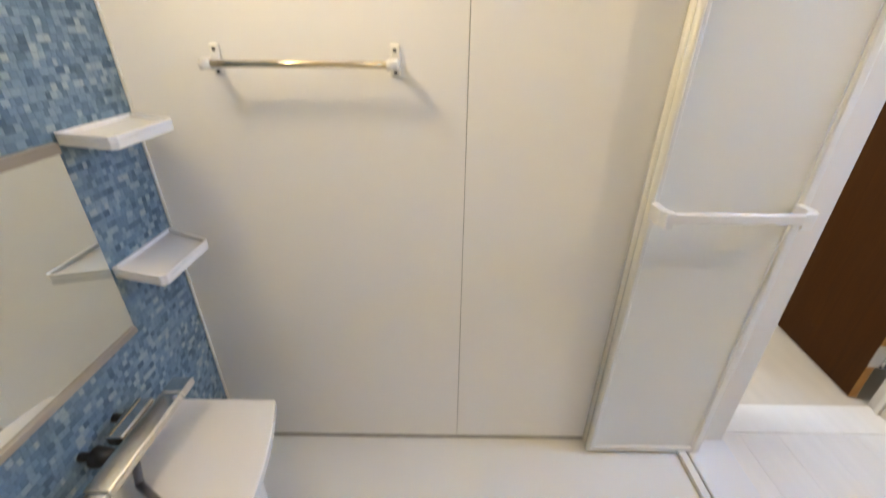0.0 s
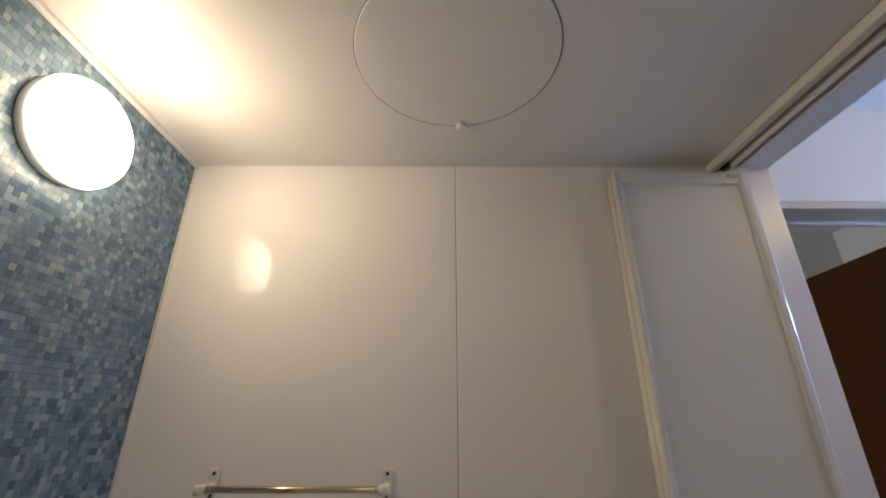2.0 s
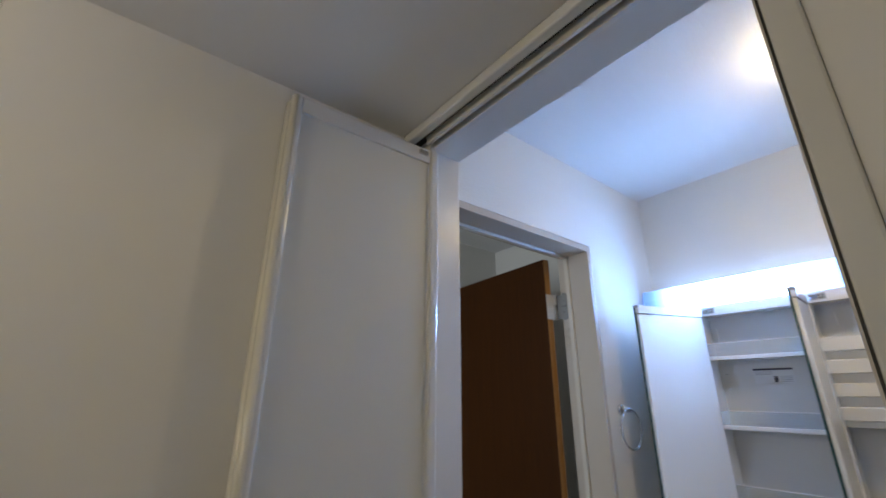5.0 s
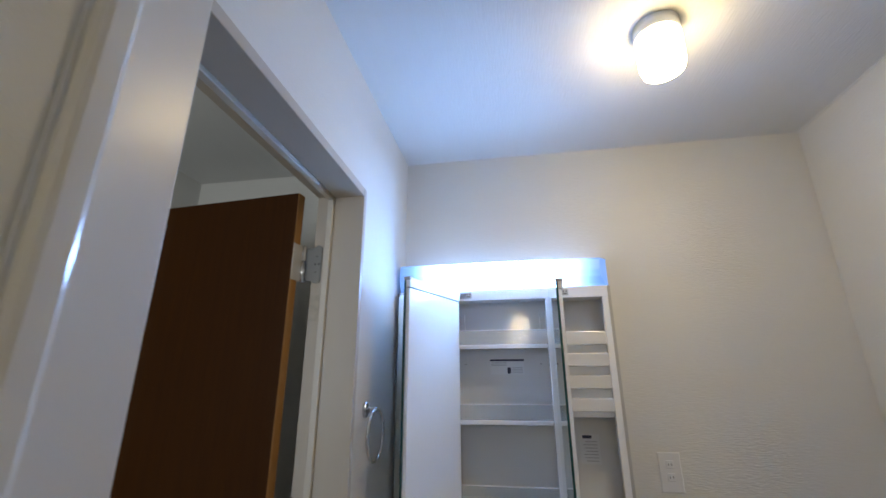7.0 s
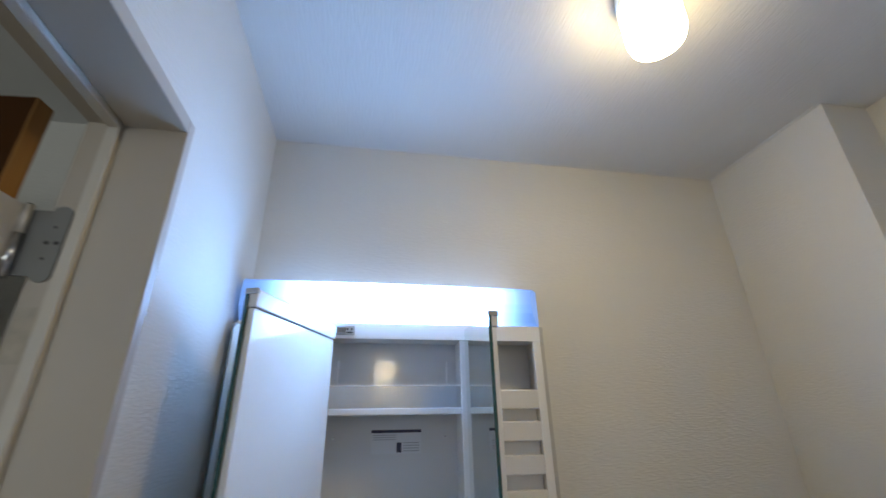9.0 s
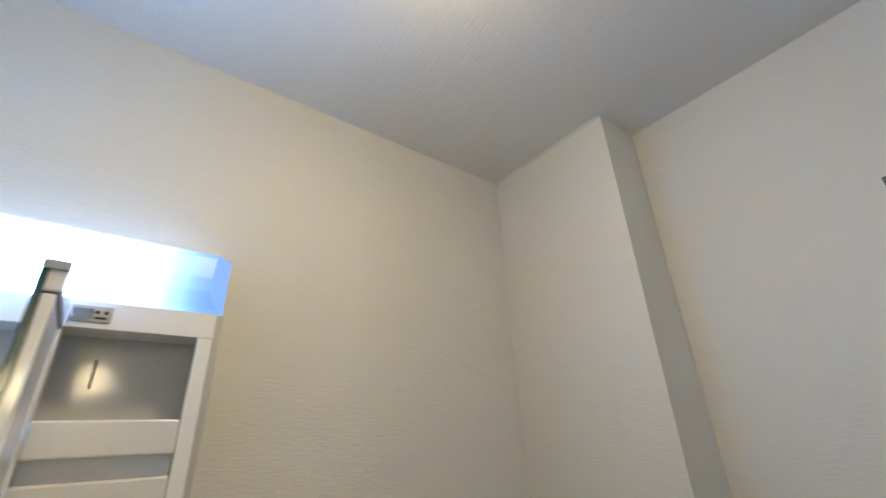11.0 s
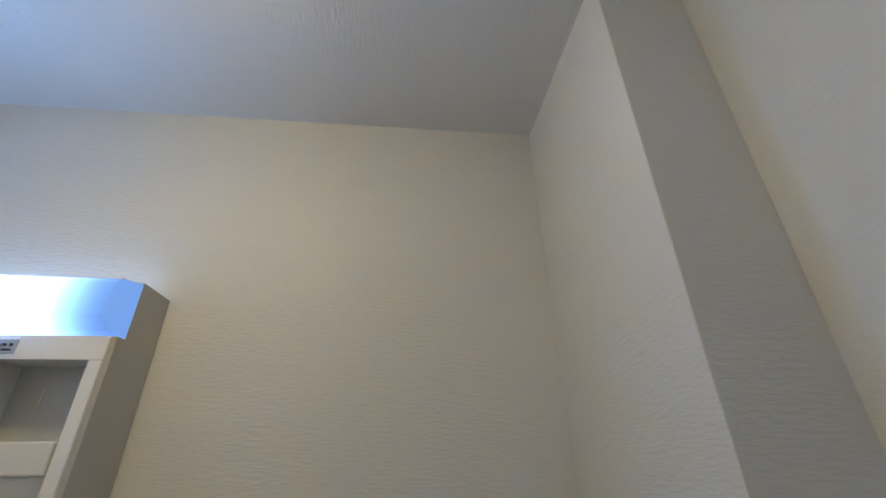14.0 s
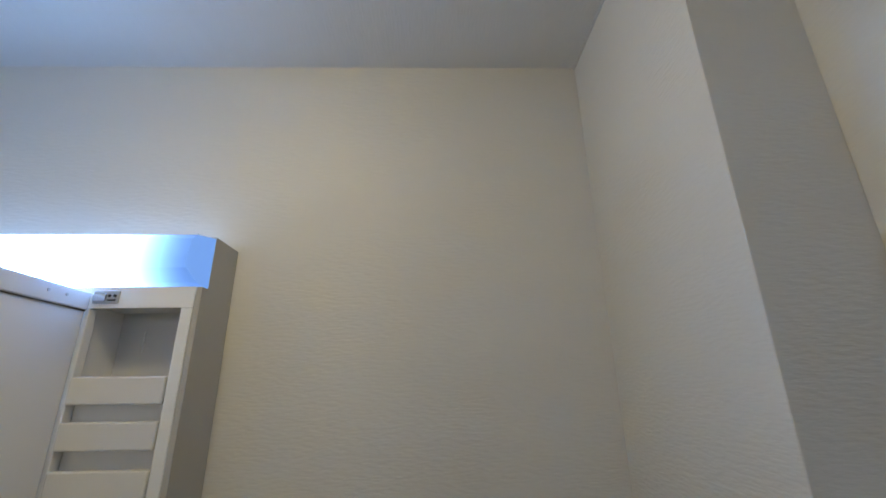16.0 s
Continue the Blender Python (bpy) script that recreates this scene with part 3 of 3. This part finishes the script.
# ---- washroom things ----
clamp = thing("ceiling_lamp", "small lit cylindrical lamp on the washroom ceiling", "lamp", (1.7625, 0.362, WZ))
part("base", lathe([(0, 0), (0.060, 0), (0.060, -0.034), (0.056, -0.036), (0, -0.036)], 48), WHITE, clamp, "white ceiling base", True)
part("shade", lathe([(0.057, -0.0362), (0.0585, -0.05), (0.057, -0.122), (0.052, -0.139)], 48), CEILING_RIM, clamp, "glowing opal glass", True)
part("shade_bottom", lathe([(0.052, -0.139), (0.04, -0.147), (0.02, -0.149), (0, -0.1495)], 48), CEILING_LAMP, clamp, "bright opal glass bottom", True)

ring = thing("towel_ring", "chrome towel ring on the doorway wall", "towel ring", (1.980, WY, 1.340))
part("rosette", lathe([(0, 0), (0.022, 0), (0.022, 0.006), (0.017, 0.010), (0, 0.011)], 32), CHROME, ring, "", True).matrix_local = pose(0, 0, 0, 90, 0, 0)
part("post", tube(bmesh.new(), (0, -0.008, 0), (0, -0.036, 0), 0.008), CHROME, ring, "", True)
bm = bmesh.new()
N, M, R0, R1 = 48, 10, 0.068, 0.0042
vs = [[bm.verts.new(((R0 + R1 * math.cos(v)) * math.sin(u), R1 * math.sin(v), -(R0 + R1 * math.cos(v)) * math.cos(u))) for v in [j * math.tau / M for j in range(M)]]
      for u in [i * math.tau / N for i in range(N)]]
for i in range(N):
    for j in range(M):
        bm.faces.new((vs[i][j], vs[(i + 1) % N][j], vs[(i + 1) % N][(j + 1) % M], vs[i][(j + 1) % M]))
hoop = part("hoop", bm, CHROME, ring, "thin chrome hoop", True)
hoop.location = (0.0, -0.034, -0.066)

outlet = thing("wall_outlet", "white wall plate with two sockets", "outlet", (WX, 0.3045, 1.127))
part("plate", boxes(((-0.006, -0.035, -0.06), (0, 0.035, 0.06)), bevel=0.003), WHITE, outlet)
for z in (0.024, -0.014):
    so = part("socket", boxes(((-0.008, -0.012, z - 0.012), (-0.0058, 0.012, z + 0.012)), bevel=0.001), WHITE, outlet)
    for y in (-0.0045, 0.0045):
        part("slot", boxes(((-0.0086, y - 0.001, z - 0.004), (-0.0075, y + 0.001, z + 0.004))), DARK, so)

# brown hall door
door = thing("hall_door", "dark brown flush wooden door standing open", "door", (1.819, 1.398, WF + 0.010))
door.rotation_euler.z = radians(-4.6)
TH, TALL = 0.0305, 2.0395
part("slab", boxes(((0.0, 0.001, 0), (TH, 0.70, TALL)), bevel=0.0015), BROWN, door)
part("edge", boxes(((0.0006, -0.001, 0.001), (TH - 0.0006, 0.0012, TALL - 0.001))), ORANGE, door, "lighter orange-brown wood edge")
for z in (1.830, 0.22):
    hg = part("hinge", boxes(((-0.002, -0.0032, z - 0.053), (0.043, -0.0011, z + 0.053)), bevel=0.0006), HINGE_PALE, door, "pale steel flag hinge")
    part("knuckle", tube(bmesh.new(), (0.046, -0.007, z - 0.054), (0.046, -0.007, z + 0.010), 0.0072), CHROME, hg, "bright steel hinge barrel", True)
    part("knuckle", tube(bmesh.new(), (0.046, -0.007, z + 0.0105), (0.046, -0.007, z + 0.054), 0.0058), HINGE_PALE, hg, "", True)
    part("pin", tube(bmesh.new(), (0.046, -0.007, z + 0.054), (0.046, -0.007, z + 0.0565), 0.0035, seg=12), DARK, hg)
    for x, dz in ((0.012, 0.036), (0.018, 0.0), (0.012, -0.036)):
        part("screw", tube(bmesh.new(), (x, -0.0031, z + dz), (x, -0.0040, z + dz), 0.0034, seg=12), HINGE_PALE, hg)

# jamb halves of the hinges, let into the hall door frame
for z in (1.830 + WF + 0.010, 0.22 + WF + 0.010):
    jx, jy = OX1 + 0.0038, 1.347
    outline = [(jy + 0.0135 * math.cos(a), z + 0.046 + 0.012 * math.sin(a)) for a in map(radians, range(0, 181, 20))]
    outline += [(jy + 0.0135 * math.cos(a), z - 0.046 + 0.012 * math.sin(a)) for a in map(radians, range(180, 361, 20))]
    pl = part("strike", extrude(outline, 0, jx - 0.0022, jx + 0.001), HINGE_DARK, hall_frame, "grey steel hinge plate with round ends")
    part("leaf", boxes(((jx - 0.0018, jy + 0.013, z - 0.050), (jx + 0.001, jy + 0.045, z + 0.050)), bevel=0.0005), HINGE_DARK, pl)
    for dy, dz, r in ((0.002, 0.024, 0.0022), (-0.006, 0.0, 0.0032), (0.006, 0.0, 0.0032), (0.004, -0.024, 0.0022)):
        part("screw", tube(bmesh.new(), (jx - 0.0027, jy + dy, z + dz), (jx - 0.002, jy + dy, z + dz), r, seg=10), DARK, pl)

# mirror cabinet
CX, CB = 2.280, 0.935          # front of the body, underside
Y0, Y1 = 0.447, 1.205          # ends
CT = 1.735                     # top of the body, under the light
cab = thing("mirror_cabinet", "white three-door mirror cabinet with two doors open", "cabinet", (0, 0, 0))
LEAN = 0.019                   # the moulded back leans in towards its top
part("back_panel", extrude([(WX - 0.022 + (CT - CB) * LEAN, CB), (WX - 0.022, CT), (WX - 0.001, CT), (WX - 0.001, CB)], 1, Y0 + 0.01, Y1 - 0.01), BACK, cab)
S1, S2 = WX - 0.022 + (CT - 1.49) * LEAN, WX - 0.022 + (CT - 1.24) * LEAN
# This end is toned darker than the white end at Y1.
part("side", extrude([(CX, CB), (WX - 0.001, CB), (WX - 0.001, 1.8395), (CX + 0.0197, 1.8395), (CX + 0.0197, CT), (CX, CT)], 1, Y0, Y0 + 0.010, 0.0012), SIDE, cab, "side panel toned darker than the opposite end")
part("side", boxes(((CX, Y1 - 0.010, CB), (WX - 0.001, Y1, CT)), bevel=0.0015), WHITE, cab)
part("base", boxes(((CX, Y0 + 0.010, CB), (WX - 0.012, Y1 - 0.010, CB + 0.02)), bevel=0.001), GLOSS, cab)
part("front_frame", boxes(((CX - 0.002, Y0 + 0.010, 1.696), (CX + 0.012, Y1 - 0.010, CT)), ((CX + 0.012, Y0 + 0.010, 1.702), (WX - 0.012, Y1 - 0.010, CT)), bevel=0.001), GLOSS, cab, "glossy white header")
part("divider", boxes(((CX - 0.002, 0.640, CB + 0.02), (CX + 0.018, 0.673, 1.696)), ((CX + 0.018, 0.648, CB + 0.02), (WX - 0.012, 0.665, 1.702)), bevel=0.002), GLOSS, cab)
part("divider", boxes(((CX - 0.002, 0.990, CB + 0.02), (CX + 0.018, 1.014, 1.696)), ((CX + 0.018, 0.994, CB + 0.02), (WX - 0.012, 1.010, 1.702)), bevel=0.002), GLOSS, cab)
part("stile", boxes(((CX - 0.002, Y0 + 0.010, CB + 0.02), (CX + 0.014, 0.4785, 1.696)), bevel=0.002), GLOSS, cab)
for z in (1.527, 1.278, 1.030):
    s = part("shelf", boxes(((CX + 0.008, 0.673, z), (WX - 0.016, 0.990, z + 0.008)), bevel=0.0015), GLOSS, cab)
    part("front_edge", boxes(((CX + 0.002, 0.6735, z - 0.004), (CX + 0.0095, 0.9895, z + 0.011)), bevel=0.0025), GLOSS, s, "bright rounded shelf edge")
    part("lip", boxes(((CX + 0.0045, 0.6737, z + 0.0112), (CX + 0.0075, 0.9893, z + 0.0595)), bevel=0.0006), LIP, s, "milky translucent front lip")
    part("lip", boxes(((CX + 0.0040, 0.6737, z + 0.0597), (CX + 0.0090, 0.9893, z + 0.063)), bevel=0.001), GLOSS, s)
for z0, z1 in ((1.532, 1.577), (1.461, 1.505), (1.390, 1.432), (1.319, 1.360)):
    t = part("tray", boxes(((CX - 0.0065, 0.4795, z0), (CX + 0.007, 0.6395, z1)), bevel=0.003), WHITE, cab, "white pocket tray")
    part("floor", boxes(((CX + 0.007, 0.4805, z0), (WX - 0.0125, 0.6395, z0 + 0.004))), GLOSS, t)
# Panel added behind the trays so their gaps catch front light.
part("tray_back", boxes(((CX + 0.017, 0.4785, 1.300), (CX + 0.020, 0.6395, 1.572)), bevel=0.001), GLOSS, cab)
part("light_housing", boxes(((CX + 0.020, Y0 + 0.011, CT + 0.001), (WX - 0.001, Y1, 1.8395)), ((CX - 0.004, Y0 + 0.024, 1.8355), (CX + 0.020, Y1, 1.8395))), WHITE, cab, "white light housing")
part("top_cover", boxes(((CX + 0.022, Y0 + 0.05, 1.840), (WX - 0.004, Y1 - 0.03, 1.8415))), VANITY_TOP, cab, "faintly lit top of the light")
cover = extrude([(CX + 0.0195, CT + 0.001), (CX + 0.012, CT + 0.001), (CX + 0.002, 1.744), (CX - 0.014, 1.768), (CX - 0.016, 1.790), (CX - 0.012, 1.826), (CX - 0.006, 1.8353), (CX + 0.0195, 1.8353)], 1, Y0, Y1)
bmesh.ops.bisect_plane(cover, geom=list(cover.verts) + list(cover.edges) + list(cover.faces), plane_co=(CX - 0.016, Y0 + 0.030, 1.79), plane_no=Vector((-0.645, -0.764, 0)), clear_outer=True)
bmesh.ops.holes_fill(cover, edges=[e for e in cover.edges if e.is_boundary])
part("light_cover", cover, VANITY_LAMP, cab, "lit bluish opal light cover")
st = part("sticker", boxes(((S1 - 0.0006, 0.757, 1.437), (S1 + 0.0002, 0.880, 1.490))), STICKER, cab, "caution sticker with printed lines")
part("print", boxes(((S1 - 0.0011, 0.757, 1.484), (S1 - 0.00062, 0.880, 1.491))), NAVY, st)
part("print", boxes(((S1 - 0.0011, 0.806, 1.440), (S1 - 0.00062, 0.818, 1.462))), NAVY, st)
for i in range(4):
    part("print", boxes(((S1 - 0.0011, 0.762, 1.442 + i * 0.006), (S1 - 0.00062, 0.802, 1.4443 + i * 0.006))), GREY, st)
for i in range(3):
    part("print", boxes(((S1 - 0.0011, 0.82, 1.468 + i * 0.005), (S1 - 0.00062, 0.876, 1.470 + i * 0.005))), GREY, st)
st = part("sticker", boxes(((S2 - 0.0006, 0.520, 1.146), (S2 + 0.0002, 0.585, 1.240))), STICKER, cab, "instruction sticker with printed lines")
for i in range(7):
    part("print", boxes(((S2 - 0.0011, 0.528, 1.155 + i * 0.010), (S2 - 0.00062, 0.566 + 0.004 * (i % 3), 1.1575 + i * 0.010))), GREY, st)
part("print", boxes(((S2 - 0.0011, 0.545, 1.226), (S2 - 0.00062, 0.575, 1.236))), NAVY, st)


for y, z0, z1 in ((0.972, 1.600, 1.655), (0.690, 1.600, 1.655), (0.5975, 1.625, 1.668)):
    part("ridge", tube(bmesh.new(), (WX - 0.0205, y, z0), (WX - 0.0215, y, z1), 0.0022, seg=12), GLOSS, cab, "", True)


for x, y in ((S1 - 0.0005, 0.971), (S1 - 0.0005, 0.696), (CX + 0.0168, 0.522)):
    part("pin", lathe([(0, 0.0), (0.0032, 0.0), (0.0028, 0.0022), (0.0012, 0.0034), (0, 0.0036)], 14), CHROME, cab, "tiny shiny moulding pin", True).matrix_local = pose(x, y, 1.474, 0, -90, 0)


def cabinet_door(w, hinge_y, turn, label):
    """Hinged at its own origin, reaching along local x, mirror on local -y."""
    d = part("door", boxes(((0.003, 0.0, CB + 0.012), (w - 0.004, 0.012, 1.690)), bevel=0.002), GLOSS, cab, label)
    part("top_rail", boxes(((0.002, -0.002, 1.6915), (w - 0.002, 0.016, 1.723)), bevel=0.002), WHITE, d)
    part("bottom_rail", boxes(((0.002, -0.002, CB), (w - 0.002, 0.016, CB + 0.011)), bevel=0.002), WHITE, d)
    # Strip coloured as the shade between door back and top rail.
    part("groove", boxes(((0.004, 0.004, 1.6895), (w - 0.005, 0.0135, 1.692))), GROOVE_SHADE, d)
    part("mirror", boxes(((0.001, -0.0062, CB + 0.001), (w - 0.0025, -0.0022, 1.721))), MIRROR, d, "silvered mirror face")
    part("glass_edge", boxes(((w - 0.0023, -0.0065, CB), (w, 0.0005, 1.7225)), bevel=0.0005), EDGE, d, "dark green glass edge")
    part("corner_cap", boxes(((w - 0.007, -0.0068, 1.7145), (w + 0.0012, 0.0165, 1.7245)), bevel=0.001), GREY, d, "grey corner cap")
    for x in (0.30, 0.5):
        part("screw", tube(bmesh.new(), (w * x, 0.0155, 1.709), (w * x, 0.0172, 1.709), 0.0025, seg=12), HINGE, d)
    d.matrix_local = pose(CX - 0.006, hinge_y, 0, 0, 0, turn)
    return d


cabinet_door(0.312, 0.990, math.degrees(math.atan2(0.117, -0.286)), "open mirror door showing its white back")
cabinet_door(0.186, 0.655, math.degrees(math.atan2(-0.010, -0.184)), "open narrow mirror door showing its white back")
cabinet_door(0.206, 0.999, 90, "closed narrow mirror door").matrix_local = pose(CX - 0.022, 0.999, 0, 0, 0, 90) @ Matrix.Diagonal((1, -1, 1, 1))
for y in (0.957, 0.614):
    hg = part("hinge", boxes(((CX - 0.005, y - 0.023, 1.704), (CX - 0.0021, y + 0.023, 1.727)), bevel=0.001), HINGE, cab, "small steel cup hinge")
    part("arm", boxes(((CX - 0.009, y - 0.002, 1.708), (CX - 0.005, y + 0.022, 1.722)), bevel=0.0015), CHROME, hg)
    part("slot", boxes(((CX - 0.0062, y - 0.018, 1.7085), (CX - 0.0048, y - 0.004, 1.7115))), DARK, hg)
    for k in (0.0, 0.010):
        part("screw", tube(bmesh.new(), (CX - 0.0068, y - 0.016 + k, 1.718), (CX - 0.0045, y - 0.016 + k, 1.718), 0.0026, seg=10), DARK, hg)

# ---- floor planks ----
PW, PL = 0.148, 0.91
plank = {}
k = 0
x = DX1 + 0.005
while x < WX - 0.01:
    y = WS - (0.45 if k % 2 else 0.0)
    while y < WY - 0.01:
        a, b, c = max(y, WS), min(y + PL, WY), min(x + PW, WX)
        key = (round(b - a, 3), round(c - x, 3))
        if key not in plank:
            plank[key] = mesh("plank", boxes(((0.0003, 0.0003, -0.006), (key[1] - 0.0003, key[0] - 0.0003, 0)), bevel=0.0005), FLOOR)
        o = new("plank", plank[key])
        o.parent, o.location = wash_floor, (x, a, WF)
        y += PL
    x += PW
    k += 1

# ---- mosaic ----
rng = random.Random(7)
P = 0.0131
WIDTHS = (0.0095, 0.0115, 0.0131, 0.0131, 0.0150, 0.0190)
chips = []
z = 0.014
while z < BZ - 0.004:
    y = BY - 0.0065
    while y > SY:
        w = rng.choice(WIDTHS)
        chips.append((y - w, z, w))
        y -= w
    z += P


def chip_geometry(y0, z0, w, h, t):
    y1, z1, c = y0 + w, z0 + h, 0.00022
    v = [(0, y0, z0), (0, y1, z0), (0, y1, z1), (0, y0, z1), (t, y0 + c, z0 + c), (t, y1 - c, z0 + c), (t, y1 - c, z1 - c), (t, y0 + c, z1 - c)]
    f = [(4, 5, 6, 7), (0, 1, 5, 4), (1, 2, 6, 5), (2, 3, 7, 6), (3, 0, 4, 7)]
    return v, f


verts, faces, near = [], [], []
for y0, z0, w in chips:
    if 0.88 < y0 < 1.08 and 1.12 < z0 < 1.38 and len(near) < 300:
        near.append((y0, z0, w))
        continue
    v, f = chip_geometry(y0, z0, w, P, rng.uniform(0.0014, 0.00155))
    n0 = len(verts)
    verts += v
    faces += [tuple(i + n0 for i in q) for q in f]
me = bpy.data.meshes.new("mosaic")
me.from_pydata(verts, [], faces)
me.materials.append(MOSAIC)
ob = new("mosaic", me)
ob.parent, ob.location = mosaic_wall, (MX - 0.0015, 0, 0)
tagged(ob, "slate blue mosaic chips", kind="stuff")
shared = {}
for y0, z0, w in near:
    if w not in shared:
        v, f = chip_geometry(0, 0, w, P, 0.00145)
        me = bpy.data.meshes.new("tile")
        me.from_pydata(v, [], f)
        me.materials.append(MOSAIC_CHIP)
        shared[w] = me
    o = new("tile", shared[w])
    o.parent, o.location = mosaic_wall, (MX - 0.0015, y0, z0)
